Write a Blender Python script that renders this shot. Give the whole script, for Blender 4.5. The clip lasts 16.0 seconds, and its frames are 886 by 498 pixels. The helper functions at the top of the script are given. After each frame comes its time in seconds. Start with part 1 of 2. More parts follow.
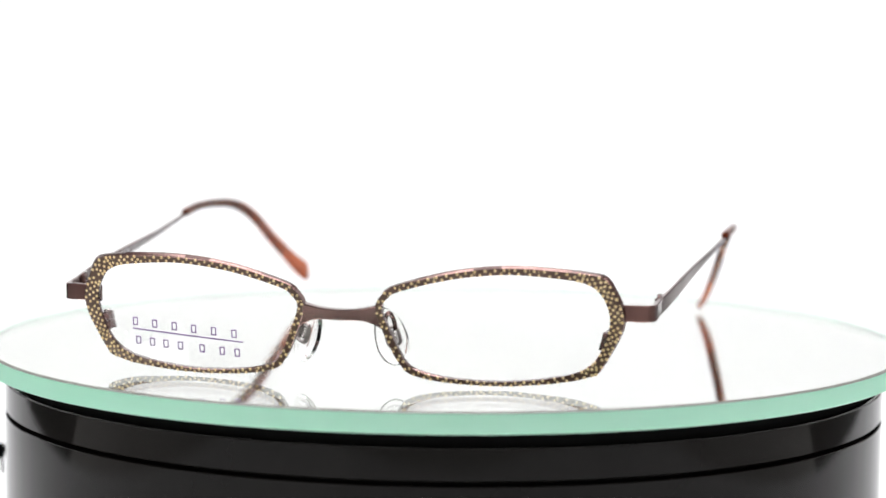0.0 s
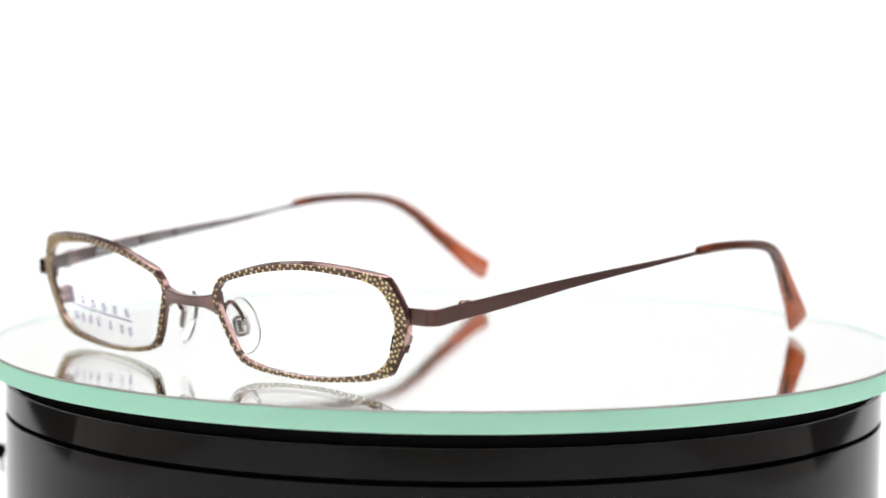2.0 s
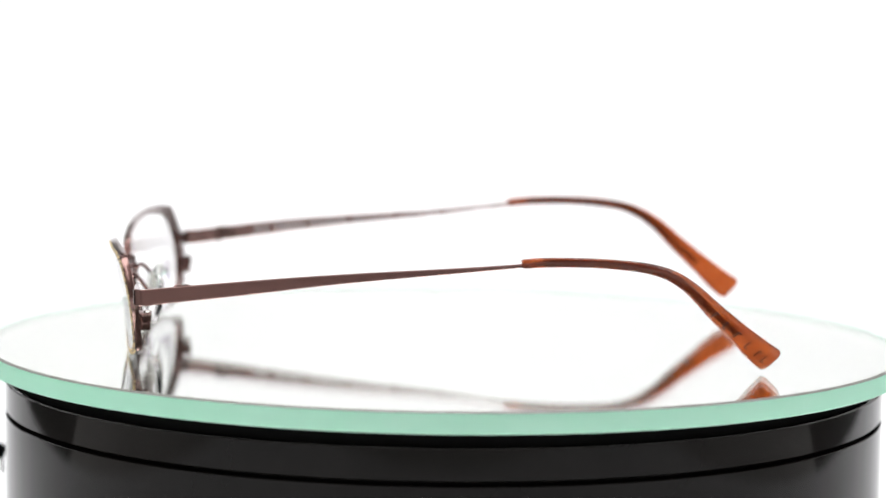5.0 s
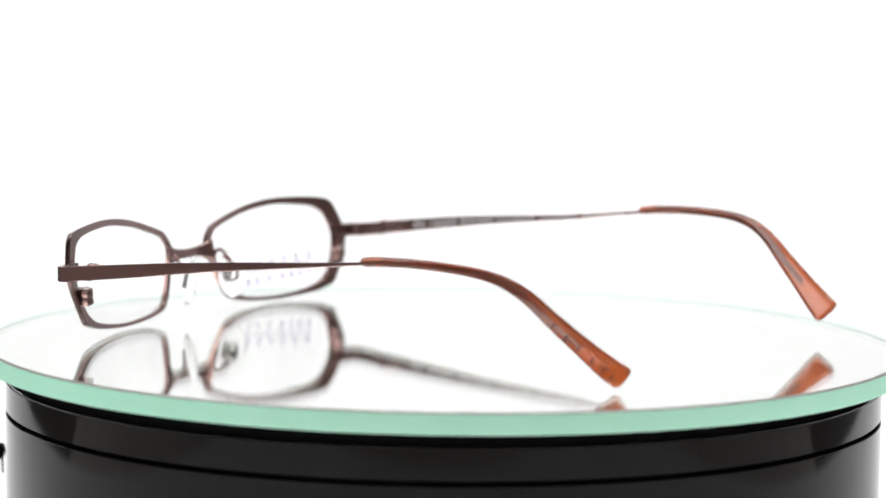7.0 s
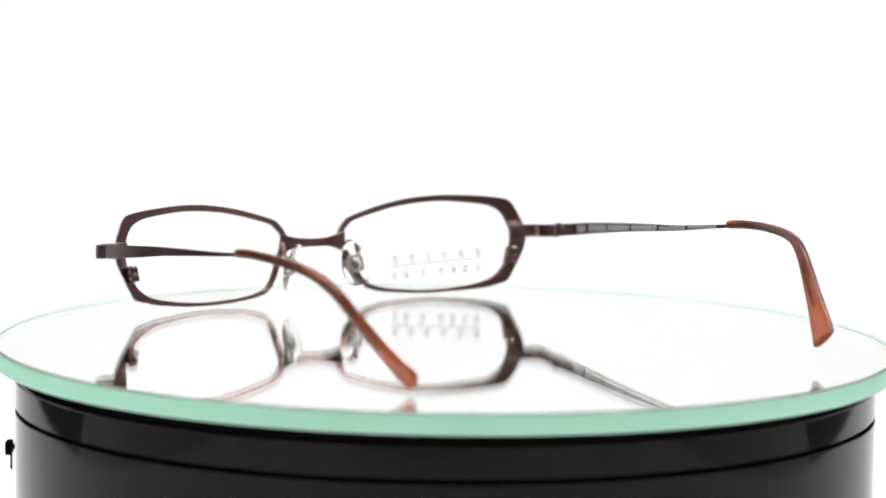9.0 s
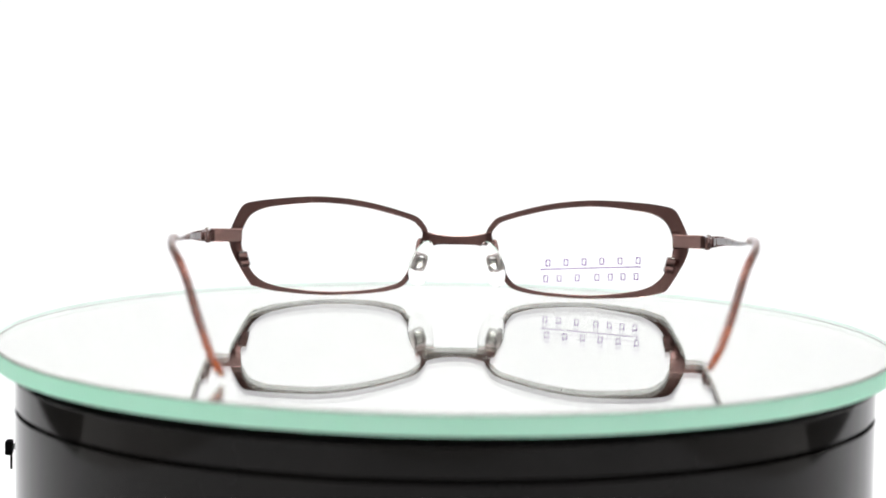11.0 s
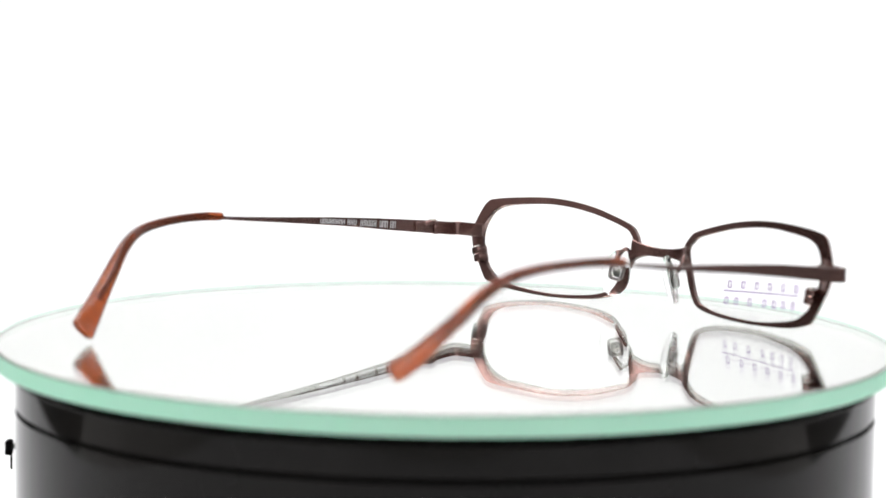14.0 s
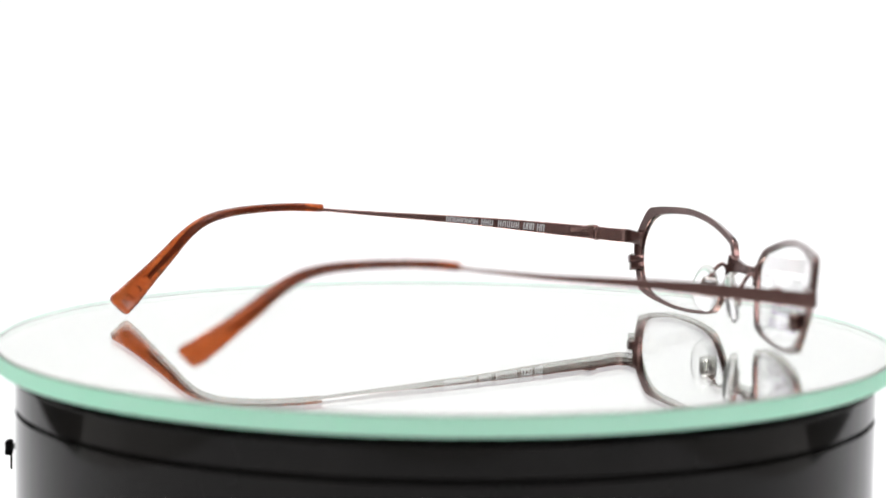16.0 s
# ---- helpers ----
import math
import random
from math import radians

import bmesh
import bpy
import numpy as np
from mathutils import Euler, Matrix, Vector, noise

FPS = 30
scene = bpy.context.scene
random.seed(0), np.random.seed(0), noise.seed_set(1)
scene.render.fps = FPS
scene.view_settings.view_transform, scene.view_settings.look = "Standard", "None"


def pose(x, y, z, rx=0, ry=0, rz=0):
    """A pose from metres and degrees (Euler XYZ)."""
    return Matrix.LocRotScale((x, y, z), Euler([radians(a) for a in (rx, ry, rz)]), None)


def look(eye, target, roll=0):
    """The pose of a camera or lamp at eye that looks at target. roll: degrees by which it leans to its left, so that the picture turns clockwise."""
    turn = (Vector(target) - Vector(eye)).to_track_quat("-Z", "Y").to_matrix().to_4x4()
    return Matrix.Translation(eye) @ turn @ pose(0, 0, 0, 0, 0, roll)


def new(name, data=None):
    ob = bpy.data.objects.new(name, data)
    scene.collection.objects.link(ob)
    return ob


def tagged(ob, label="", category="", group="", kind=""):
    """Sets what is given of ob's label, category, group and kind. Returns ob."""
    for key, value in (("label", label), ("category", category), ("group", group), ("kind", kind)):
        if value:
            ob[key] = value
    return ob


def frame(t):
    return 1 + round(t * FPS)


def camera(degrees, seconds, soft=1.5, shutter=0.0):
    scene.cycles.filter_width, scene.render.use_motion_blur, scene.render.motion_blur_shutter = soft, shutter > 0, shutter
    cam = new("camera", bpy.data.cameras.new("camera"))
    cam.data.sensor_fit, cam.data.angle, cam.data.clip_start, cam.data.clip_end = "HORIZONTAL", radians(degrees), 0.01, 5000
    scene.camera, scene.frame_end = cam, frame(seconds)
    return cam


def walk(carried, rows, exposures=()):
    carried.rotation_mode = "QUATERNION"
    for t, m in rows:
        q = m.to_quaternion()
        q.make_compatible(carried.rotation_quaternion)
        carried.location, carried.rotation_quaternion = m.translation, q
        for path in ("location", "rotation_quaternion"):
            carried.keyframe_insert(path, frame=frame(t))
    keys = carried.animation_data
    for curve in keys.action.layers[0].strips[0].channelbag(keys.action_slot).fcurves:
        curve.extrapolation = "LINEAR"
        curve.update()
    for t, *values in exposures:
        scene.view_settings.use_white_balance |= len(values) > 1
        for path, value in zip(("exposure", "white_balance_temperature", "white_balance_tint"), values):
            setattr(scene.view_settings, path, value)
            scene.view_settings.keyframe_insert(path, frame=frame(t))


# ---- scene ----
import functools

# ------------------------------------------------------------------ camera
cam = camera(17.15, 16.0, soft=1.6)
cam.data.dof.use_dof = True
cam.data.dof.aperture_fstop = 13.5

# two stands of the tripod head: before and after it is nudged back
VIEW_A = pose(0, -0.6654, 0.0932, 90 - 6.222, 0, 0.045) @ pose(0, 0, 0, 0, 0, 0.654)
VIEW_B = pose(0, -0.6764, 0.0976, 90 - 6.481, 0, 0.076) @ pose(0, 0, 0, 0, 0, 0.654)
walk(cam, [(0.0, VIEW_A), (8.1, VIEW_A), (8.25, VIEW_B), (16.0, VIEW_B)])

# ------------------------------------------------------------------ light
world = bpy.data.worlds.new("studio_air")
scene.world = world
world.use_nodes = True
world.node_tree.nodes["Background"].inputs[0].default_value = (0.93, 0.95, 1.0, 1)
world.node_tree.nodes["Background"].inputs[1].default_value = 0.12
scene.view_settings.exposure = 0.0


def softbox(name, eye, target, sx, sy, watts, colour=(1, 1, 1)):
    data = bpy.data.lights.new(name, "AREA")
    data.shape, data.size, data.size_y, data.energy, data.color = "RECTANGLE", sx, sy, watts, colour
    ob = new(name, data)
    ob.matrix_world = look(eye, target)
    return ob


softbox("overhead_softbox", (0, 0.22, 1.05), (0, 0.16, 0), 1.1, 0.8, 8.5)
softbox("side_softbox", (-1.0, -0.35, 0.75), (0, 0.05, 0.0), 0.7, 0.7, 9)
softbox("side_softbox", (1.0, -0.35, 0.75), (0, 0.05, 0.0), 0.7, 0.7, 7, (1, 0.98, 1.0))
softbox("backdrop_light", (0, 0.35, 1.5), (0, 1.0, 0.25), 1.4, 0.3, 8.0)
softbox("front_softbox", (0.0, -1.5, 0.12), (0, 0.0, 0.03), 1.7, 0.34, 3.2)


# ------------------------------------------------------------------ materials
def material(name, base, rough=0.5, metal=0.0, **more):
    m = bpy.data.materials.new(name)
    m.use_nodes = True
    b = m.node_tree.nodes["Principled BSDF"]
    b.inputs["Base Color"].default_value = (*base, 1)
    b.inputs["Roughness"].default_value = rough
    b.inputs["Metallic"].default_value = metal
    for key, value in more.items():
        b.inputs[key.replace("_", " ")].default_value = value
    return m


def vary(m, base, other, scale, rough=None, bump=0.0, bump_scale=None, stretch=(1, 1, 1), detail=6):
    """Two colours mixed by noise in object space, rough and relief by finer noise."""
    t = m.node_tree
    b = t.nodes["Principled BSDF"]
    co = t.nodes.new("ShaderNodeTexCoord")
    mp = t.nodes.new("ShaderNodeMapping")
    mp.inputs["Scale"].default_value = stretch
    n = t.nodes.new("ShaderNodeTexNoise")
    n.inputs["Scale"].default_value, n.inputs["Detail"].default_value = scale, detail
    r = t.nodes.new("ShaderNodeValToRGB")
    r.color_ramp.elements[0].position, r.color_ramp.elements[1].position = 0.35, 0.65
    r.color_ramp.elements[0].color, r.color_ramp.elements[1].color = (*base, 1), (*other, 1)
    t.links.new(co.outputs["Object"], mp.inputs[0])
    t.links.new(mp.outputs[0], n.inputs["Vector"])
    t.links.new(n.outputs["Fac"], r.inputs[0])
    t.links.new(r.outputs[0], b.inputs["Base Color"])
    fine = t.nodes.new("ShaderNodeTexNoise")
    fine.inputs["Scale"].default_value, fine.inputs["Detail"].default_value = bump_scale or scale * 6, 3
    t.links.new(mp.outputs[0], fine.inputs["Vector"])
    if rough:
        k = t.nodes.new("ShaderNodeMapRange")
        k.inputs["To Min"].default_value, k.inputs["To Max"].default_value = rough
        t.links.new(fine.outputs["Fac"], k.inputs["Value"])
        t.links.new(k.outputs[0], b.inputs["Roughness"])
    if bump:
        u = t.nodes.new("ShaderNodeBump")
        u.inputs["Strength"].default_value, u.inputs["Distance"].default_value = bump, 0.00005
        t.links.new(fine.outputs["Fac"], u.inputs["Height"])
        t.links.new(u.outputs[0], b.inputs["Normal"])
    return m


M_METAL = vary(material("brown_satin_metal", (0.12, 0.055, 0.047), 0.3, 0.9, Coat_Weight=0.9, Coat_Roughness=0.13), (0.145, 0.070, 0.060), (0.205, 0.104, 0.090), 160,
               (0.18, 0.3), 0.15, 5000, (1, 0.15, 1))
M_FACE = vary(material("dark_bronze_enamel", (0.07, 0.04, 0.02), 0.35, 0.25), (0.09, 0.05, 0.034), (0.125, 0.072, 0.05), 220, (0.3, 0.45), 0.1, 4000)
M_GOLD = vary(material("cream_gold_enamel", (0.75, 0.5, 0.22), 0.4, 0.35), (0.86, 0.68, 0.38), (0.76, 0.56, 0.27), 400, (0.3, 0.5))
M_SILVER = vary(material("bright_steel", (0.6, 0.58, 0.56), 0.25, 1.0), (0.55, 0.53, 0.5), (0.68, 0.66, 0.64), 900, (0.18, 0.32))
M_CLIP = vary(material("dull_steel", (0.25, 0.22, 0.21), 0.3, 1.0), (0.28, 0.25, 0.24), (0.4, 0.37, 0.36), 900, (0.25, 0.38))
M_PRINT = material("silver_print", (0.62, 0.62, 0.64), 0.5, 0.3)
M_INK = material("violet_ink", (0.26, 0.15, 0.40), 0.7)
M_LENS = material("clear_demo_lens", (1, 1, 1), 0.0, 0.0, Transmission_Weight=1.0, IOR=1.27)
M_PAD = material("clear_silicone", (0.99, 0.99, 0.985), 0.06, 0.0, Transmission_Weight=1.0, IOR=1.18)
M_TIP = vary(material("amber_acetate", (0.5, 0.13, 0.04), 0.3, 0.0, Transmission_Weight=0.92, IOR=1.42, Coat_Weight=0.4, Coat_Roughness=0.22),
             (0.57, 0.14, 0.036), (0.40, 0.08, 0.02), 180, (0.12, 0.2), 0.08, 3000)
# dark colour standing for the shade inside the tip's engraved strokes
M_CUTSHADE = material("engraving_shade", (0.05, 0.025, 0.018), 0.5)
M_GLASS = material("plate_glass", (0.985, 1.0, 0.992), 0.0, 0.0, Transmission_Weight=1.0, IOR=1.5)
M_SILVERING = material("mirror_silvering", (0.94, 0.955, 0.915), 0.0, 1.0)
M_EDGE = vary(material("frosted_green_glass_edge", (0.25, 0.62, 0.42), 0.45), (0.25, 0.93, 0.58), (0.29, 0.96, 0.62), 60, (0.35, 0.5), 0.1, 2500)


def translucent(m, colour, share):
    """Lets a share of the light through the surface, scattered."""
    t = m.node_tree
    out, b = t.nodes["Material Output"], t.nodes["Principled BSDF"]
    tr, mix = t.nodes.new("ShaderNodeBsdfTranslucent"), t.nodes.new("ShaderNodeMixShader")
    tr.inputs["Color"].default_value = (*colour, 1)
    mix.inputs[0].default_value = share
    t.links.new(b.outputs[0], mix.inputs[1])
    t.links.new(tr.outputs[0], mix.inputs[2])
    t.links.new(mix.outputs[0], out.inputs[0])


translucent(M_INK, (0.5, 0.36, 0.62), 0.4)
translucent(M_TIP, (0.78, 0.26, 0.08), 0.12)
translucent(M_EDGE, (0.88, 0.93, 0.91), 0.54)
M_ARRIS = vary(material("ground_grey_arris", (0.35, 0.36, 0.33), 0.5), (0.19, 0.19, 0.17), (0.26, 0.26, 0.235), 300, (0.4, 0.6))
M_BLACK = vary(material("gloss_black_plastic", (0.006, 0.006, 0.006), 0.04, IOR=1.25), (0.004, 0.0034, 0.003), (0.007, 0.006, 0.0055), 40, (0.02, 0.07), 0.02, 900)
M_MATT = material("matt_black", (0.004, 0.004, 0.004), 0.8, IOR=1.08)
M_PAPER = vary(material("white_paper", (0.86, 0.86, 0.87), 0.9), (0.85, 0.85, 0.86), (0.88, 0.88, 0.885), 6, (0.85, 0.95))
M_ROOM = vary(material("grey_room", (0.35, 0.35, 0.35), 0.9), (0.33, 0.33, 0.33), (0.38, 0.38, 0.37), 2)
M_TABLE = vary(material("dark_table", (0.05, 0.05, 0.05), 0.6), (0.04, 0.04, 0.04), (0.06, 0.058, 0.055), 5)
M_CARD = vary(material("grey_card", (0.5, 0.49, 0.47), 0.9), (0.47, 0.46, 0.44), (0.54, 0.53, 0.51), 9, (0.85, 0.95))


# ------------------------------------------------------------------ mesh helpers
def part(name, bm, mat, parent=None, label="", smooth=True, sharp=38):
    me = bpy.data.meshes.new(name)
    bmesh.ops.recalc_face_normals(bm, faces=bm.faces[:])
    bm.to_mesh(me)
    bm.free()
    for m in (mat if isinstance(mat, (list, tuple)) else [mat]):
        me.materials.append(m)
    if smooth:
        me.polygons.foreach_set("use_smooth", [True] * len(me.polygons))
        me.set_sharp_from_angle(angle=radians(sharp))
    ob = new(name, me)
    if parent is not None:
        ob.parent = parent
    if label:
        ob["label"] = label
    return ob


def lathe(profile, n=192, mats=None):
    """A closed body turned about z from (radius, z) rows, first and last on the axis."""
    bm = bmesh.new()
    rings = []
    for r, z in profile:
        if r < 1e-9:
            rings.append([bm.verts.new((0, 0, z))])
        else:
            rings.append([bm.verts.new((r * math.cos(2 * math.pi * i / n), r * math.sin(2 * math.pi * i / n), z)) for i in range(n)])
    for k, (a, b) in enumerate(zip(rings, rings[1:])):
        for i in range(n):
            j = (i + 1) % n
            if len(a) == 1:
                f = bm.faces.new((a[0], b[i], b[j]))
            elif len(b) == 1:
                f = bm.faces.new((a[i], b[0], a[j]))
            else:
                f = bm.faces.new((a[i], b[i], b[j], a[j]))
            if mats:
                f.material_index = mats[k]
    return bm


def block(bm, sx, sy, sz, m, bevel=0.0):
    got = bmesh.ops.create_cube(bm, size=1, matrix=m @ Matrix.Diagonal((sx, sy, sz, 1)))
    if bevel:
        edges = {e for v in got["verts"] for e in v.link_edges}
        bmesh.ops.bevel(bm, geom=list(edges), offset=bevel, segments=2, affect="EDGES", profile=0.5)
    return bm


def rod(bm, m, r, length, n=24, bevel=0.0):
    got = bmesh.ops.create_cone(bm, cap_ends=True, segments=n, radius1=r, radius2=r, depth=length, matrix=m)
    if bevel:
        rim = {e for v in got["verts"] for e in v.link_edges if len(e.link_faces) == 2 and any(len(f.verts) > 4 for f in e.link_faces)}
        bmesh.ops.bevel(bm, geom=list(rim), offset=bevel, segments=2, affect="EDGES", profile=0.5)
    return bm


def spline(points, n, closed=False):
    """Catmull-Rom through rows of any width, n samples to a span."""
    p = np.array(points, float)
    k = len(p)
    out = []
    for i in range(k if closed else k - 1):
        if closed:
            a, b, c, d = p[i - 1], p[i], p[(i + 1) % k], p[(i + 2) % k]
        else:
            b, c = p[i], p[i + 1]
            a = p[i - 1] if i else 2 * b - c
            d = p[i + 2] if i + 2 < k else 2 * c - b
        for s in np.arange(n) / n:
            out.append(0.5 * (2 * b + (c - a) * s + (2 * a - 5 * b + 4 * c - d) * s ** 2 + (3 * b - a - 3 * c + d) * s ** 3))
    if not closed:
        out.append(p[-1])
    return np.array(out)


def sweep(bm, rings):
    """Skins rings of equal count and caps both ends."""
    rows = [[bm.verts.new(tuple(v)) for v in ring] for ring in rings]
    n = len(rows[0])
    for a, b in zip(rows, rows[1:]):
        for i in range(n):
            bm.faces.new((a[i], a[(i + 1) % n], b[(i + 1) % n], b[i]))
    bm.faces.new(rows[0][::-1])
    bm.faces.new(rows[-1])
    return bm


def wire(bm, points, r, n=12, per=8):
    """A round wire along a spline; r is one radius or one for each point."""
    rr = [[x] for x in (r if isinstance(r, (list, tuple)) else [r] * len(points))]
    path = spline(np.hstack([np.array(points, float), np.array(rr)]), per)
    rings = []
    up = Vector((0.3, 0.2, 1)).normalized()
    for i, q in enumerate(path):
        d = Vector(path[min(i + 1, len(path) - 1)][:3] - path[max(i - 1, 0)][:3]).normalized()
        u = (up - d * up.dot(d)).normalized()
        v = d.cross(u)
        up = u
        rings.append([Vector(q[:3]) + (u * math.cos(2 * math.pi * k / n) + v * math.sin(2 * math.pi * k / n)) * q[3] for k in range(n)])
    return sweep(bm, rings)


# ------------------------------------------------------------------ the studio
FLOOR_Z = -0.085


def build_sweep():
    """White paper: floor, curve and upright back in one sheet."""
    prof = [(-0.495, FLOOR_Z)]
    r, y0 = 0.45, 0.62
    prof += [(y0 + r * math.sin(a), FLOOR_Z + r - r * math.cos(a)) for a in np.linspace(0, math.pi / 2, 25)]
    prof += [(y0 + r, 1.9)]
    th = 0.002
    bm = bmesh.new()
    rings = []
    for x in (-0.42, 0.42):
        top = [(x, y, z) for y, z in prof]
        low = [(x, y + (th if i >= 13 else 0), z - (th if i < 13 else 0)) for i, (y, z) in enumerate(prof)][::-1]
        rings.append(top + low)
    sweep(bm, rings)
    ob = part("backdrop", bm, M_PAPER)
    tagged(ob, "seamless white paper sweep under and behind the turntable", "backdrop", kind="structure")


def build_room():
    for name, size, at in (("wall_north", (3.2, 0.1, 2.9), (0, 1.65, 0.75)), ("wall_south", (3.2, 0.1, 2.9), (0, -1.95, 0.75)),
                           ("wall_east", (0.1, 3.5, 2.9), (1.65, -0.15, 0.75)), ("wall_west", (0.1, 3.5, 2.9), (-1.65, -0.15, 0.75)),
                           ("floor", (3.4, 3.7, 0.1), (0, -0.15, -0.75)), ("ceiling", (3.4, 3.7, 0.1), (0, -0.15, 2.25))):
        ob = part(name, block(bmesh.new(), *size, pose(*at)), M_ROOM, smooth=False)
        tagged(ob, "plain grey studio " + name.split("_")[0], name.split("_")[0], kind="structure")
    # white panels added out of view at both sides to lighten reflections in the metal
    for name, x in (("wall_tent_east", 0.72), ("wall_tent_west", -0.72)):
        ob = part(name, block(bmesh.new(), 0.004, 0.78, 0.9, pose(x, 0.66, FLOOR_Z - 0.0025 + 0.45)), M_PAPER, smooth=False)
        tagged(ob, "plain white reflector panel added out of view", "wall", kind="structure")
    table = new("studio_table")
    table.location = (0, 0.225, -0.7)
    tagged(table, "plain dark table carrying the white sweep", "table")
    # added, unseen: a pale sheet that brightens what the drum's front mirrors
    card = part("bounce_sheet", block(bmesh.new(), 1.66, 0.70, 0.002, pose(0, -0.2785, FLOOR_Z - 0.0034)), M_CARD, smooth=False)
    tagged(card, "plain light grey bounce card added on the table, out of view", "floor covering", kind="structure")
    part("tabletop", block(bmesh.new(), 1.7, 1.75, 0.03, pose(0, 0, FLOOR_Z - 0.0175 + 0.7), 0.003), M_TABLE, table)
    for x in (-0.78, 0.78):
        for y in (-0.8, 0.8):
            part("leg", block(bmesh.new(), 0.05, 0.05, 0.5825, pose(x, y, 0.29125), 0.003), M_TABLE, table)


def build_panel():
    """A black board beside the turntable; it shows only mirrored in the drum's side."""
    panel = new("black_panel")
    panel.matrix_world = pose(-0.533, 0.225, FLOOR_Z - 0.0025, 0, 0, 63)
    tagged(panel, "matt black board on two feet beside the turntable", "panel")
    part("board", block(bmesh.new(), 0.235, 0.005, 0.34, pose(0, 0, 0.172), 0.001), M_MATT, panel)
    for x in (-0.09, 0.09):
        part("foot", block(bmesh.new(), 0.014, 0.07, 0.008, pose(x, 0, 0.004), 0.001), M_MATT, panel)


# ------------------------------------------------------------------ the turntable
R_PLATE, T_PLATE, R_DRUM = 0.1040, 0.0046, 0.0993
Z_GROOVE = -0.0149


def build_turntable():
    base = new("turntable")
    tagged(base, "glossy black round display turntable on white paper", "turntable")
    top = -T_PLATE - 0.0006
    # a matt black band, 1.4 mm set in, between plate and ring
    part("dark_band", lathe([(0, top), (R_DRUM - 0.0014, top), (R_DRUM - 0.0014, top - 0.0024), (0, top - 0.0024)]), M_MATT, base, "matt black band, slightly set in, under the plate")
    top -= 0.0024
    part("platter_ring", lathe([(0, top), (R_DRUM - 0.0005, top), (R_DRUM - 0.0002, top - 0.0001), (R_DRUM, top - 0.0004),
                                (R_DRUM, Z_GROOVE + 0.0007), (R_DRUM - 0.0003, Z_GROOVE + 0.0004), (R_DRUM - 0.002, Z_GROOVE + 0.0004), (0, Z_GROOVE + 0.0004)]),
         M_BLACK, base, "glossy black upper ring", sharp=12)
    part("groove", lathe([(0, Z_GROOVE + 0.0004), (R_DRUM - 0.002, Z_GROOVE + 0.0004), (R_DRUM - 0.002, Z_GROOVE - 0.0004), (0, Z_GROOVE - 0.0004)]),
         M_MATT, base, "dark gap below the turning ring")
    part("drum", lathe([(0, Z_GROOVE - 0.0004), (R_DRUM - 0.002, Z_GROOVE - 0.0004), (R_DRUM - 0.0002, Z_GROOVE - 0.00045), (R_DRUM, Z_GROOVE - 0.0006),
                        (R_DRUM, FLOOR_Z + 0.004), (R_DRUM - 0.001, FLOOR_Z + 0.002), (R_DRUM - 0.003, FLOOR_Z), (0, FLOOR_Z)]),
         M_BLACK, base, "glossy black cylindrical body", sharp=12)
    lever = part("switch", block(block(bmesh.new(), 0.0016, 0.004, 0.0034, pose(-0.1062, 0.030, -0.0325), 0.0003), 0.010, 0.002, 0.0012, pose(-0.1000, 0.030, -0.0322)),
                 M_MATT, base, "small black switch on the drum's side")
    part("lever", rod(bmesh.new(), pose(-0.1057, 0.030, -0.0359), 0.0003, 0.0040, 10), M_MATT, lever)
    return base


def build_plate():
    """Back-silvered glass: clear top, silvering below, ground edge."""
    e = 0.0003
    prof = [(0, 0), (R_PLATE - 0.0006, 0), (R_PLATE, -0.0004), (R_PLATE, -T_PLATE + e), (R_PLATE - e, -T_PLATE), (0, -T_PLATE)]
    ob = part("mirror_plate", lathe(prof, 256, [0, 3, 2, 2, 1]), [M_GLASS, M_SILVERING, M_EDGE, M_ARRIS], sharp=12)
    tagged(ob, "round mirror glass plate with a pale green ground edge", "mirror")
    return ob


# ------------------------------------------------------------------ the eyeglasses
OX = -0.00317          # the frame's middle lies this far off the turntable's axis
LEAN = math.tan(radians(10))


def face_y(x, z):
    """The bowed, leaning front of the frame (metres)."""
    return -0.0743 + 2.24 * x * x - (z - 0.0166) * LEAN


BACK = Vector((0, math.cos(radians(10)), math.sin(radians(10))))
MM = 0.001
OUTER = [(7.6, 15.6), (9.0, 18.8), (12.1, 20.85), (23.7, 23.8), (35.1, 25.0), (46.3, 24.55), (51.8, 23.95), (53.7, 23.5), (54.8, 22.5), (55.7, 20.9), (57.2, 17.4), (57.7, 14.6),
         (56.9, 11.4), (54.9, 7.5), (52.9, 4.1), (52.1, 3.2), (50.8, 2.75), (45.8, 1.55), (34.5, 0.5), (23.0, 0.8), (15.2, 2.1), (12.2, 4.5), (9.6, 9.8)]
INNER = [(8.95, 15.6), (10.2, 18.1), (12.8, 19.7), (23.7, 22.5), (35.1, 23.7), (46.2, 22.95), (50.7, 21.95), (53.2, 20.0), (54.7, 16.6), (54.8, 13.2),
         (53.5, 9.0), (50.8, 5.2), (45.8, 2.9), (34.5, 1.4), (23.0, 1.75), (16.2, 3.1), (13.5, 5.0), (11.2, 9.7)]
MID = (32.5, 12.8)


def by_angle(ctrl, n):
    """The outline as radii about the lens's middle at n even angles."""
    c = spline(ctrl, 24, True) - np.array(MID)
    a, r = np.arctan2(c[:, 1], c[:, 0]), np.hypot(c[:, 0], c[:, 1])
    o = np.argsort(a)
    want = np.linspace(-math.pi, math.pi, n, endpoint=False)
    return want, np.interp(want, a[o], r[o], period=2 * math.pi)


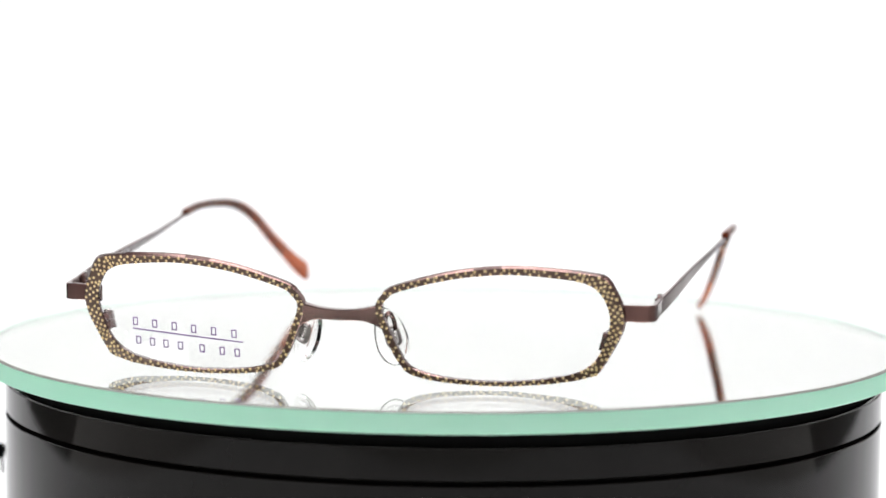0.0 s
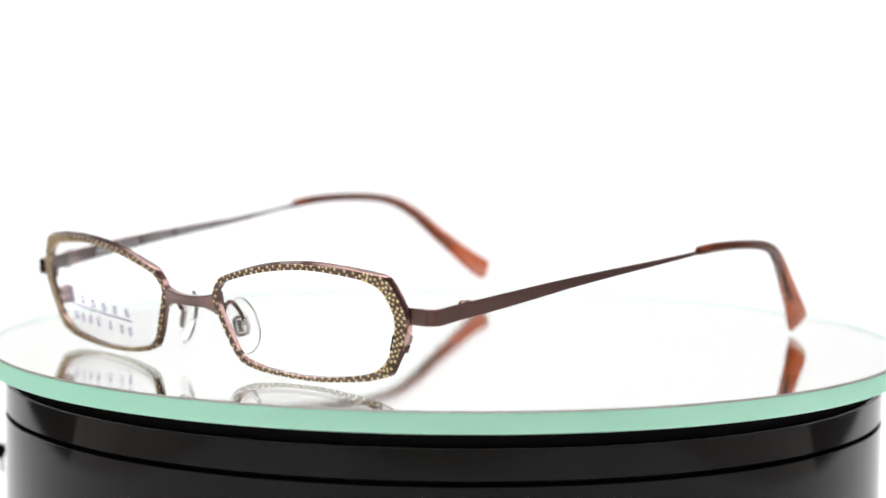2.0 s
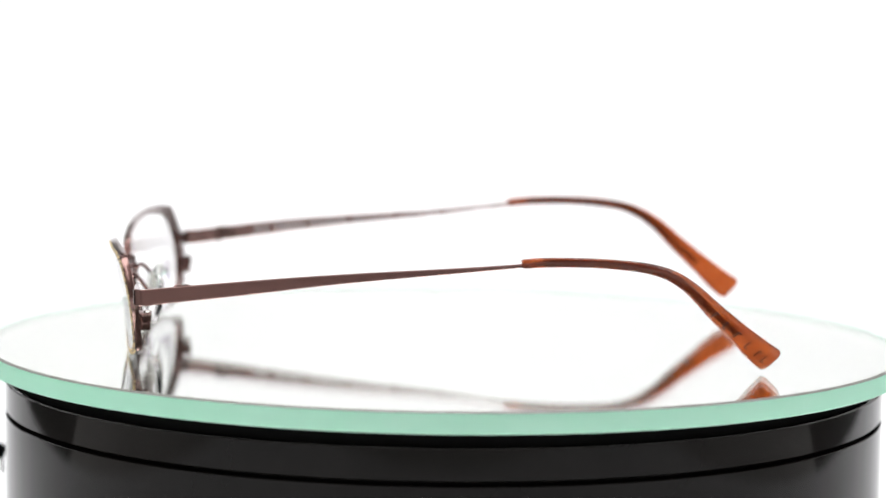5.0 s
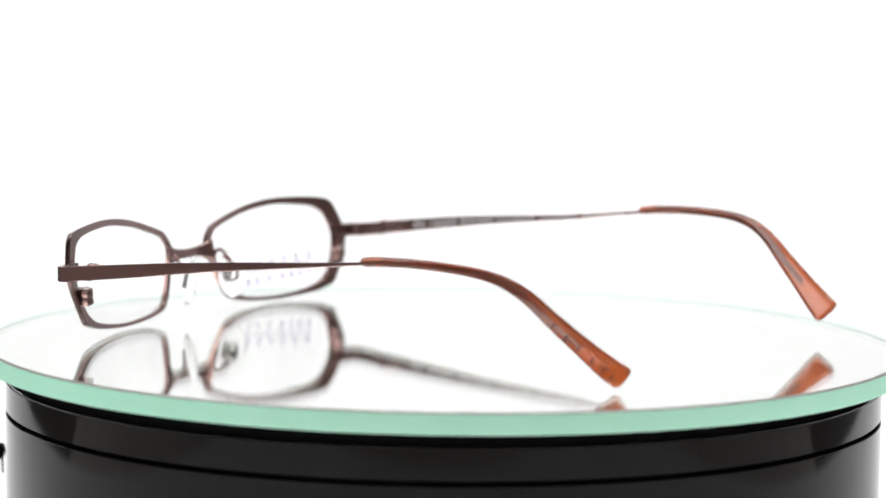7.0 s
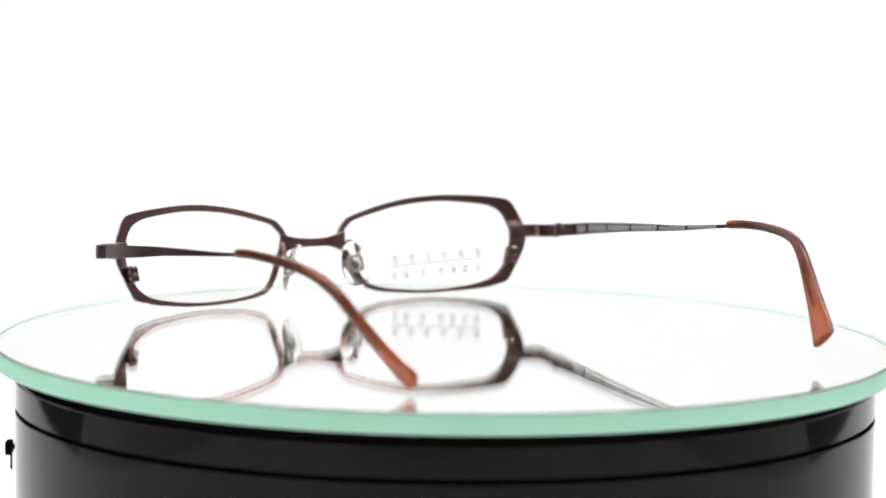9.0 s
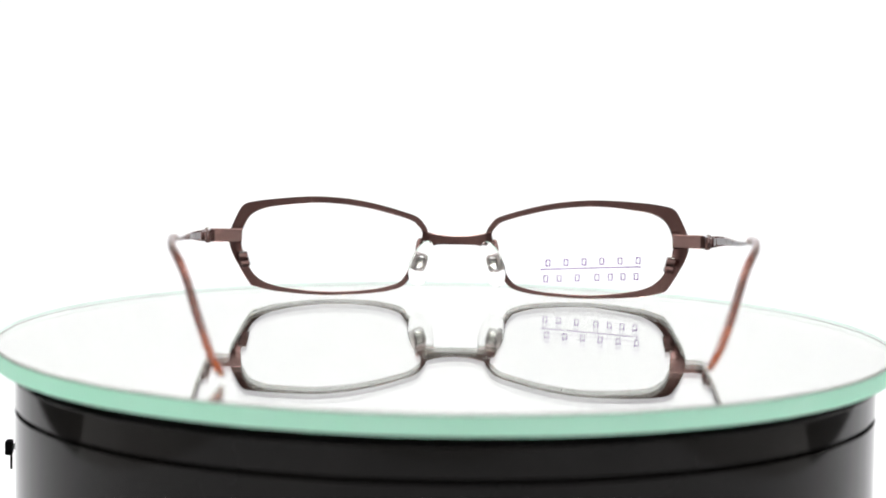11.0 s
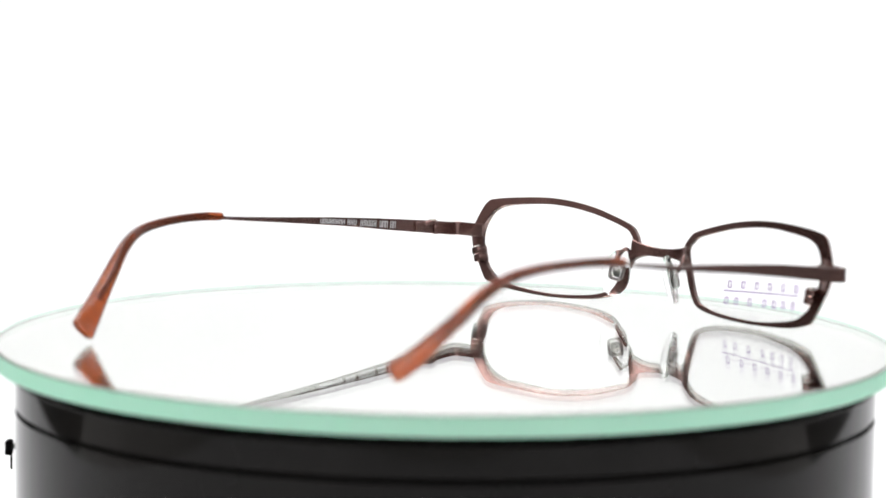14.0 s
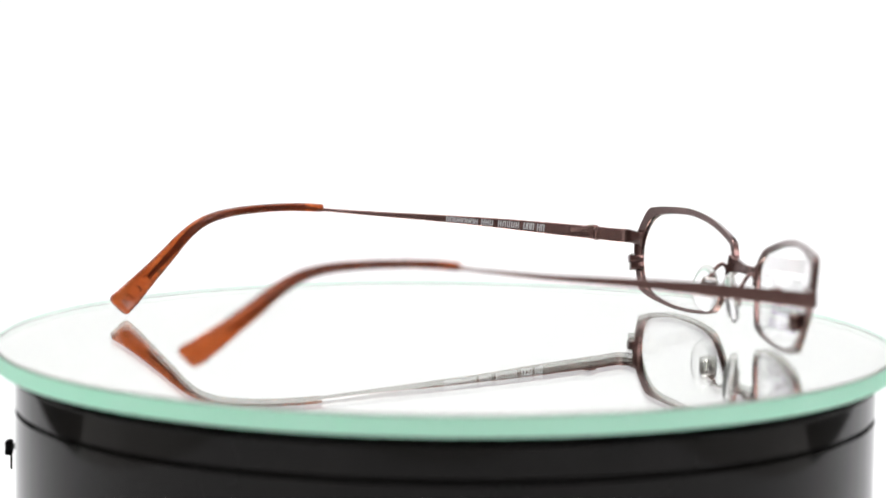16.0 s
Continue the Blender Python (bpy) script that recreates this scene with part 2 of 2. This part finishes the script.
def on_face(side, x, z, depth=0.0):
    """A point of the front, x and z in mm before mirroring, set back by depth metres."""
    x, z = x * MM, z * MM
    v = Vector((x, face_y(x, z), z)) + BACK * depth
    return Vector((side * v.x + OX, v.y, v.z))


def build_rim(glasses, side):
    n = 220
    ang, ro = by_angle(OUTER, n)
    _, ri = by_angle(INNER, n)
    # the lobe by the temple: broader on one side, and splayed towards the back
    lobe = np.maximum(0, np.cos(ang)) ** 3
    ro = ro + (0.6 if side < 0 else 0.0) * lobe
    deep, e = 0.0016, 0.00014
    bm = bmesh.new()
    rows = []
    for a, o, i in zip(ang, ro, ri):
        w = (o - i) * MM
        sec = [(e / w, 0), (1 - e / w, 0), (1, e), (1, deep - e), (1 - e / w, deep), (e / w, deep), (0, deep - e), (0, e)]
        ring = []
        flare = 0.38 * min(1.0, max(0.0, 0.45 + 0.8 * math.sin(a))) + (0.5 if side < 0 else 0.1) * max(0.0, math.cos(a)) ** 3
        for u, d in sec:
            r = i + (o - i) * u + (flare * d / deep if u > 0.5 else 0.0)
            ring.append(bm.verts.new(on_face(side, MID[0] + r * math.cos(a), MID[1] + r * math.sin(a), d)))
        rows.append(ring)
    for k in range(n):
        a, b = rows[k], rows[(k + 1) % n]
        for i in range(8):
            j = (i + 1) % 8
            f = bm.faces.new((a[i], a[j], b[j], b[i]))
            f.material_index = 1 if i == 0 else 0
    rim = part("rim", bm, [M_METAL, M_FACE], glasses, "brown metal rim with gold dots on its dark face")
    # raised dots, staggered in rows over the width
    bm = bmesh.new()
    rnd = random.Random(7 if side > 0 else 8)
    pts = np.stack([np.cos(ang), np.sin(ang)], 1)
    so, si = MID + pts * ro[:, None], MID + pts * ri[:, None]
    dense = si
    si = dense[[int(np.argmin(np.hypot(*(dense - q).T))) for q in so]]
    mid = (so + si) / 2
    step = np.hypot(*(np.roll(mid, -1, 0) - mid).T)
    length = np.concatenate([[0], np.cumsum(step)])
    s, k = 0.0, 0
    while s < length[-1] - 0.5:
        i = min(max(int(np.searchsorted(length, s)) - 1, 0), n - 1)
        w = float(np.hypot(*(so[i] - si[i])))
        lanes = 2 if w < 1.7 else 3 if w < 2.3 else 4
        for lane in range(lanes):
            u = (lane + 0.5) / lanes
            u = 0.5 + (u - 0.5) * (1.0 if lanes == 2 else 1.04) + rnd.uniform(-0.02, 0.02)
            c = si[i] + (so[i] - si[i]) * u
            if (lane + k) % 2 == 0:
                dome(bm, side, c, (0.34 if lanes == 2 else 0.36) * rnd.uniform(0.9, 1.06))
            elif rnd.random() < 0.12:
                dome(bm, side, c + (so[i] - si[i]) * (0.06 if lane else -0.06), 0.16 * rnd.uniform(0.8, 1.2))
        s += (0.98 if lanes == 2 else 0.72) * rnd.uniform(0.98, 1.02)
        k += 1
    part("enamel_dots", bm, M_GOLD, rim, "raised cream-gold enamel dots")
    return rim


def dome(bm, side, c, rad):
    """A low round bead on the front."""
    top = bm.verts.new(on_face(side, c[0], c[1], -0.00011))
    n = 10
    rings = []
    for f, d in ((0.6, -0.00009), (1.0, 0.00003)):
        rings.append([bm.verts.new(on_face(side, c[0] + rad * f * math.cos(2 * math.pi * k / n), c[1] + rad * f * math.sin(2 * math.pi * k / n), d)) for k in range(n)])
    for k in range(n):
        j = (k + 1) % n
        bm.faces.new((top, rings[0][k], rings[0][j]))
        bm.faces.new((rings[0][k], rings[1][k], rings[1][j], rings[0][j]))


def build_lens(glasses, side):
    n, m = 120, 6
    ang, ri = by_angle(INNER, n)
    bm = bmesh.new()
    faces = []
    for d in (0.0004, 0.0013):
        centre = bm.verts.new(on_face(side, *MID, d))
        rings = []
        for k in range(1, m + 1):
            f = k / m
            rings.append([bm.verts.new(on_face(side, MID[0] + (r + 0.12) * f * math.cos(a), MID[1] + (r + 0.12) * f * math.sin(a), d)) for a, r in zip(ang, ri)])
        for i in range(n):
            bm.faces.new((centre, rings[0][i], rings[0][(i + 1) % n]))
        for a, b in zip(rings, rings[1:]):
            for i in range(n):
                bm.faces.new((a[i], b[i], b[(i + 1) % n], a[(i + 1) % n]))
        faces.append(rings[-1])
    for i in range(n):
        bm.faces.new((faces[0][i], faces[1][i], faces[1][(i + 1) % n], faces[0][(i + 1) % n]))
    ob = part("lens", bm, M_LENS, glasses, "clear demonstration lens")
    ob.visible_shadow = False
    return ob


def bar(bm, side, x, z, w, h):
    """A flat printed bar on the front of a lens, mm."""
    q = [(x - w / 2, z - h / 2), (x + w / 2, z - h / 2), (x + w / 2, z + h / 2), (x - w / 2, z + h / 2)]
    front = [bm.verts.new(on_face(side, px, pz, 0.00025)) for px, pz in q]
    back = [bm.verts.new(on_face(side, px, pz, 0.00033)) for px, pz in q]
    bm.faces.new(front)
    bm.faces.new(back[::-1])
    for i in range(4):
        j = (i + 1) % 4
        bm.faces.new((front[i], back[i], back[j], front[j]))


def build_print(lens):
    """Two rows of small violet outlined boxes with a rule between, on one lens."""
    def base(x):
        return 9.0 - 0.058 * (47.1 - x)

    bm = bmesh.new()
    edges = np.linspace(21.5, 47.1, 25)
    for x0, x1 in zip(edges, edges[1:]):
        bar(bm, -1, (x0 + x1) / 2, base((x0 + x1) / 2), x1 - x0, 0.27)
    part("printed_rule", bm, M_INK, lens, "thin violet printed rule")
    for up, xs in ((1.6, (46.3, 41.7, 37.1, 32.6, 28.0, 23.4)), (-2.4, (45.8, 42.5, 39.3, 35.9, 30.9, 26.3, 22.9))):
        for x in xs:
            bm = bmesh.new()
            z = base(x) + up
            for dx in (-0.48, 0.48):
                bar(bm, -1, x + dx, z, 0.25, 1.75)
            for dz in (-0.75, 0.75):
                bar(bm, -1, x, z + dz, 0.71, 0.25)
            part("printed_mark", bm, M_INK, lens)


def build_bridge(glasses):
    bm = bmesh.new()
    rings = []
    for x in np.linspace(-8.9, 8.9, 37):
        f = abs(x) / 8.3
        top = 15.55 + 1.15 * f ** 2.2
        low = 13.35 - 1.5 * max(0, f - 0.45) ** 2 * 3.0
        deep = 0.0014 + 0.0006 * f ** 3
        ahead = -0.0004 * (1 - f * f)
        e = 0.22
        sec = [(top - e, 0.0), (top, 0.0002), (top, deep - 0.0002), (top - e, deep), (low + e, deep), (low, deep - 0.0002), (low, 0.0002), (low + e, 0.0)]
        rings.append([on_face(1, x, z, 0.0001 + ahead + d) for z, d in sec])
    sweep(bm, rings)
    part("bridge", bm, M_METAL, glasses, "flat brown metal bridge")


def flat_bar(bm, rows, per=8):
    """A flat strip on edge along rows (x, y, z, half height, half thickness), in mm; chamfered."""
    p = spline(rows, per)
    rings = []
    for i, q in enumerate(p):
        d = p[min(i + 1, len(p) - 1)][:2] - p[max(i - 1, 0)][:2]
        d = d / np.hypot(*d)
        nx, ny = d[1], -d[0]
        h, t = q[3], q[4]
        e = min(0.18, h * 0.4, t * 0.5)
        sec = [(t, h - e), (t - e, h), (-t + e, h), (-t, h - e), (-t, -h + e), (-t + e, -h), (t - e, -h), (t, -h + e)]
        rings.append([(q[0] + nx * a, q[1] + ny * a, q[2] + b) for a, b in sec])
    sweep(bm, [[Vector(v) * MM for v in r] for r in rings])
    return bm


def mirrored(bm, side, lift=None):
    for v in bm.verts:
        if lift:
            v.co.z += lift(v.co.y)
            v.co.y += lift(v.co.y) * 0.7
            v.co.x += lift(v.co.y) * 0.2
        v.co.x = side * v.co.x + OX
    return bm


def build_endpiece(glasses, side):
    rows = [(54.7, -65.55, 16.0, 1.72, 0.42), (57.4, -65.2, 16.0, 1.72, 0.5), (60.2, -65.05, 16.0, 1.72, 0.55), (61.9, -64.75, 16.0, 1.72, 0.55), (62.9, -63.9, 16.0, 1.72, 0.55),
            (63.2, -62.4, 16.05, 1.72, 0.55), (63.25, -59.5, 16.4, 1.68, 0.5), (63.3, -57.2, 16.7, 1.64, 0.45)]
    end = part("endpiece", mirrored(flat_bar(bmesh.new(), rows), side), M_METAL, glasses, "rounded brown metal endpiece")
    # hinge: three knuckles, a leaf on the temple, a screw from above
    for z, h in ((15.4, 0.8), (16.7, 1.7), (17.9, 0.7)):
        bm = rod(bmesh.new(), pose(0.0627, -0.0562, z * MM), 0.00068, h * MM * 0.97, 24, 0.0001)
        part("hinge_knuckle", mirrored(bm, side), M_METAL, end)
    bm = bmesh.new()
    bmesh.ops.create_uvsphere(bm, u_segments=24, v_segments=12, radius=1, matrix=pose(0.0628, -0.0545, 0.0181, -6) @ Matrix.Diagonal((0.00055, 0.0024, 0.00085, 1)))
    part("hinge_cap", mirrored(bm, side), M_METAL, end, "low rounded hinge cap")
    bm = rod(bmesh.new(), pose(0.0628, -0.0548, 0.01888), 0.0006, 0.0003, 20, 0.0001)
    part("hinge_screw", mirrored(bm, side), M_SILVER, end, "small bright hinge screw")
    bm = block(bmesh.new(), 0.0006, 0.0066, 0.0022, pose(0.06305, -0.0526, 0.0174), 0.0001)
    part("hinge_leaf", mirrored(bm, side), M_METAL, end)
    return end


def build_closing_block(glasses, side):
    """The split block that closes the rim, with its screw."""
    for z, x, deep in ((10.98, 54.15, 3.6), (9.12, 53.65, 3.4)):
        bm = block(bmesh.new(), 0.0022, deep * MM, 0.00184, pose(x * MM, -0.0658 + deep / 2 * MM, z * MM, 0, 14, 0), 0.00016)
        got = part("closing_block", mirrored(bm, side), M_METAL, glasses, "half of the rim's closing block")
        if z > 10:
            bm = rod(bmesh.new(), pose(0.0544, -0.0631, 0.01205, 0, 14, 0), 0.0008, 0.0005, 20, 0.00018)
            part("block_screw", mirrored(bm, side), M_SILVER, got, "tiny bright screw head")


TEMPLE = [(63.32, -57.22, 16.7, 1.66, 0.46), (63.75, -49.0, 17.7, 1.58, 0.42), (64.1, -37.0, 19.15, 1.38, 0.42), (64.3, -24.5, 20.5, 1.08, 0.42), (64.55, -12.0, 21.65, 0.84, 0.42),
          (64.8, 1.0, 22.75, 0.60, 0.42), (65.0, 14.0, 23.95, 0.42, 0.40), (65.0, 20.0, 24.75, 0.40, 0.38)]
CORE = [(65.0, 20.0, 24.75), (64.74, 27.6, 24.85), (63.81, 35.49, 24.4), (62.45, 42.0, 23.5), (60.95, 46.7, 21.7), (59.25, 51.1, 18.8), (57.3, 56.0, 14.0), (55.11, 61.3, 9.3)]
# tip: x, y, z, half width in its plane, half thickness (mm)
TIP = [(65.05, 15.4, 24.4, 0.8, 0.78), (65.05, 16.2, 24.5, 1.02, 0.94), (65.02, 20.5, 24.8, 1.05, 0.94), (64.74, 27.6, 24.85, 1.02, 0.92), (63.81, 35.49, 24.4, 1.05, 0.93), (62.45, 42.0, 23.5, 1.12, 0.95),
       (60.85, 47.1, 21.75, 1.28, 1.0), (59.12, 51.6, 18.7, 1.52, 0.98), (57.18, 56.4, 14.1, 1.9, 0.94), (55.11, 61.3, 9.6, 2.3, 0.9), (53.0, 66.0, 5.4, 2.85, 0.88), (51.5, 68.7, 3.3, 3.05, 0.85)]


def tip_axes(d, u):
    """The normal of the tip's flat and its broad direction; the flat twists inwards towards the end."""
    k = min(1.0, max(0.0, (u - 0.35) / 0.4))
    flat = Vector((1, 0, 0)).lerp(Vector((0.95, -0.10, -0.28)), k)
    flat = (flat - d * flat.dot(d)).normalized()
    return flat, d.cross(flat).normalized()


def build_temple(glasses, side, lift):
    temple = part("temple", mirrored(flat_bar(bmesh.new(), TEMPLE, 6), side, lift), M_METAL, glasses, "slim brown metal temple, tapering to the back")
    bm = wire(bmesh.new(), [Vector(q) * MM for q in CORE], [0.00087] * 5 + [0.0008, 0.0007, 0.0006])
    # the hidden end of the arm, flattened inside the sleeve
    part("core_wire", mirrored(bm, side, lift), M_METAL, temple, "dark wire core inside the tip")
    p = spline(TIP, 6)
    rings = []
    n = 20
    for i, q in enumerate(p):
        d = Vector(p[min(i + 1, len(p) - 1)][:3] - p[max(i - 1, 0)][:3]).normalized()
        flat, wide = tip_axes(d, i / (len(p) - 1))
        ring = []
        e = 0.85 - 0.25 * i / (len(p) - 1)
        for k in range(n):
            a = 2 * math.pi * k / n
            ca, sa = math.cos(a), math.sin(a)
            ring.append((Vector(q[:3]) + wide * q[3] * math.copysign(abs(ca) ** e, ca) + flat * q[4] * math.copysign(abs(sa) ** e, sa)) * MM)
        rings.append(ring)
    last = rings[-1]
    mid = sum(last, Vector()) / n
    d = (Vector(p[-1][:3]) - Vector(p[-4][:3])).normalized()
    for f, out in ((0.98, 0.25), (0.92, 0.55), (0.8, 0.85), (0.6, 1.02), (0.3, 1.1)):
        rings.append([mid + (v - mid) * f + d * out * MM for v in last])
    sleeve = part("tip_sleeve", mirrored(sweep(bmesh.new(), rings), side, lift), M_TIP, temple, "translucent amber-brown acetate tip")
    return temple, sleeve


WORDS = {1: ((-24.8, -16.3), (-28.8, -25.5), (-35.7, -29.9), (-39.6, -36.7), (-42.4, -40.3)),
         -1: ((-0.2, 11.5), (-11.8, -0.9), (-23.4, -12.6), (-33.8, -24.2), (-42.6, -34.6), (-47.5, -43.6))}


def build_temple_print(temple, side, lift):
    """Rows of tiny silver bars, like words too small to read, inside a temple. Returns the row nearest the hinge."""
    rnd = random.Random(3)
    for y0, y1 in WORDS[side]:
        y = (y0 + y1) / 2
        x, z, h = (np.interp(y, [r[1] for r in TEMPLE], [r[k] for r in TEMPLE]) for k in (0, 2, 3))
        slope = pose(0, 0, 0, math.degrees(math.atan2(1.25, 12)), 0, -1.0 * side)
        bm = bmesh.new()
        n = max(2, round((y1 - y0) / 1.12))
        tall = h * 1.3
        for k in range(n):
            at = (k + 0.5 - n / 2) * (y1 - y0) / n * MM
            for dy in (-0.3, 0.3):
                block(bm, 0.00006, 0.0003 if side > 0 else 0.00024, tall * MM * rnd.uniform(0.86, 1.0), slope @ pose(0, at + dy * MM, 0))
            block(bm, 0.00005, 0.0004, 0.00026, slope @ pose(0, at, rnd.choice((-0.36, 0.0, 0.36)) * tall * MM))
        ob = part("printed_word", bm, M_PRINT, temple, "silver word too small to read")
        up = lift(y * MM)
        ob.location = (side * ((x - 0.43) * MM + 0.2 * up) + OX, y * MM + 0.7 * up, z * MM + up)
    return ob


def build_tip_marks(sleeve, side, lift):
    """Six short bars for the engraving down the flat outside of a tip, its shade given as dark colour."""
    p = spline(TIP, 6)
    for k in range(6):
        i = 48 + int(k * 3.1)
        q = p[min(i, len(p) - 2)]
        d = Vector(p[min(i + 1, len(p) - 1)][:3] - p[i - 1][:3]).normalized()
        flat, wide = tip_axes(d, i / (len(p) - 1))
        m = Matrix((flat, wide, flat.cross(wide))).transposed().to_4x4()
        m.translation = (Vector(q[:3]) + flat * (q[4] - 0.02)) * MM
        m = m @ pose(0, 0.0003, 0)
        bm = block(bmesh.new(), 0.00012, 0.0018, 0.0003, m)
        block(bm, 0.00012, 0.0003, 0.0009, m @ pose(0, 0.0008 if k % 2 else -0.0008, 0.0004))
        part("engraved_mark", mirrored(bm, side, lift), M_CUTSHADE, sleeve)


def build_nose_pad(glasses, side):
    # wire arm: out of the rim, back in an arch, down to the pad
    pts = [(9.2, -71.9, 12.4), (9.3, -71.4, 14.2), (9.6, -70.4, 14.9), (10.0, -69.2, 14.0), (10.2, -68.1, 12.5), (10.1, -67.2, 11.2)]
    arm = part("pad_arm", mirrored(wire(bmesh.new(), [Vector(q) * MM for q in pts], 0.00048), side), M_METAL, glasses, "bent metal wire nose-pad arm")
    m = pose(0.0089, -0.0662, 0.0094, 0, -16, 0) @ pose(0, 0, 0, 0, 0, -54)
    # the pad: a soft oval cushion, flat outside, domed towards the nose (local -x)
    bm = bmesh.new()
    n, rings = 40, []
    for f, t in ((0.15, -1.7), (0.45, -1.6), (0.75, -1.25), (0.93, -0.7), (1.0, -0.1), (0.96, 0.45), (0.82, 0.75), (0.2, 0.8)):
        ring = []
        for k in range(n):
            a = 2 * math.pi * k / n
            y = 3.6 * math.cos(a) * (1 - 0.14 * math.sin(a))
            ring.append(m @ Vector((t * MM, f * y * MM, f * 6.1 * math.sin(a) * MM)))
        rings.append(ring)
    pad = part("nose_pad", mirrored(sweep(bm, rings), side), M_PAD, glasses, "clear oval silicone nose pad")
    pad.visible_shadow = False
    # box that clips the pad to the arm
    bm = bmesh.new()
    n, c, rows = 36, 12, []
    for k in range(n):
        a = 2 * math.pi * k / n
        y, z = (h * math.copysign(abs(w) ** 0.55, w) for h, w in ((1.45, math.cos(a)), (1.95, math.sin(a))))
        rows.append([bm.verts.new(m @ (Vector((1.2 + 0.5 * math.sin(q), y * (1 + 0.27 * math.cos(q)), z * (1 + 0.19 * math.cos(q)))) * MM))
                     for q in (2 * math.pi * j / c for j in range(c))])
    for k in range(n):
        for j in range(c):
            bm.faces.new((rows[k][j], rows[(k + 1) % n][j], rows[(k + 1) % n][(j + 1) % c], rows[k][(j + 1) % c]))
    part("pad_box", mirrored(bm, side), M_CLIP, arm, "small rounded steel pad clip")
    bm = block(bmesh.new(), 0.0005, 0.0019, 0.0026, m @ pose(0.0010, 0, 0), 0.0002)
    for k in (-0.7, 0.0, 0.7):
        block(bm, 0.0004, 0.0013, 0.0003, m @ pose(0.0014, 0, k * MM), 0.0001)
    part("pad_insert", mirrored(bm, side), M_SILVER, pad, "ribbed steel plate set in the pad")
    return pad


def arm_lift(rise, step, y):
    return rise * max(0.0, (y + 0.005) / 0.073) + step * min(1.0, max(0.0, (y + 0.06) / 0.02))


def build_glasses():
    g = new("eyeglasses")
    tagged(g, "brown metal eyeglasses, gold-dotted rims, amber tips, open on mirror", "eyeglasses")
    for side in (-1, 1):
        # the arms do not lie quite level: one is bent up towards its tip
        rise, drop = (0.0026, 0.0002) if side < 0 else (0.0, -0.00025)
        lift = functools.partial(arm_lift, rise, drop)
        build_rim(g, side)
        lens = build_lens(g, side)
        if side < 0:
            build_print(lens)
        build_endpiece(g, side)
        build_closing_block(g, side)
        temple, sleeve = build_temple(g, side, lift)
        words = build_temple_print(temple, side, lift)
        if side > 0:
            # the lens keeps its focus on the print of this arm
            cam.data.dof.focus_object = words
            build_tip_marks(sleeve, side, lift)
        build_nose_pad(g, side)
    build_bridge(g)
    return g


build_sweep()
build_room()
build_panel()
build_turntable()
plate = build_plate()
glasses = build_glasses()


# ------------------------------------------------------------------ the turning
def motions():
    """Plate and glasses turn clockwise, seen from above, at 15 degrees a second."""
    times = np.arange(0, 16.01, 0.5).tolist()
    tilt = pose(0.0003, 0, 0, -0.174, -0.189, 0)
    walk(plate, [(t, pose(0, 0, 0, 0, 0, -15.007 * t) @ tilt) for t in times])
    walk(glasses, [(t, pose(0, 0, 0, 0, 0, -15.007 * t) @ pose(0, 0, 0, -0.174, -0.189, 0) @ pose(0, 0, 0, 0, 0, -14.41)) for t in times])


motions()
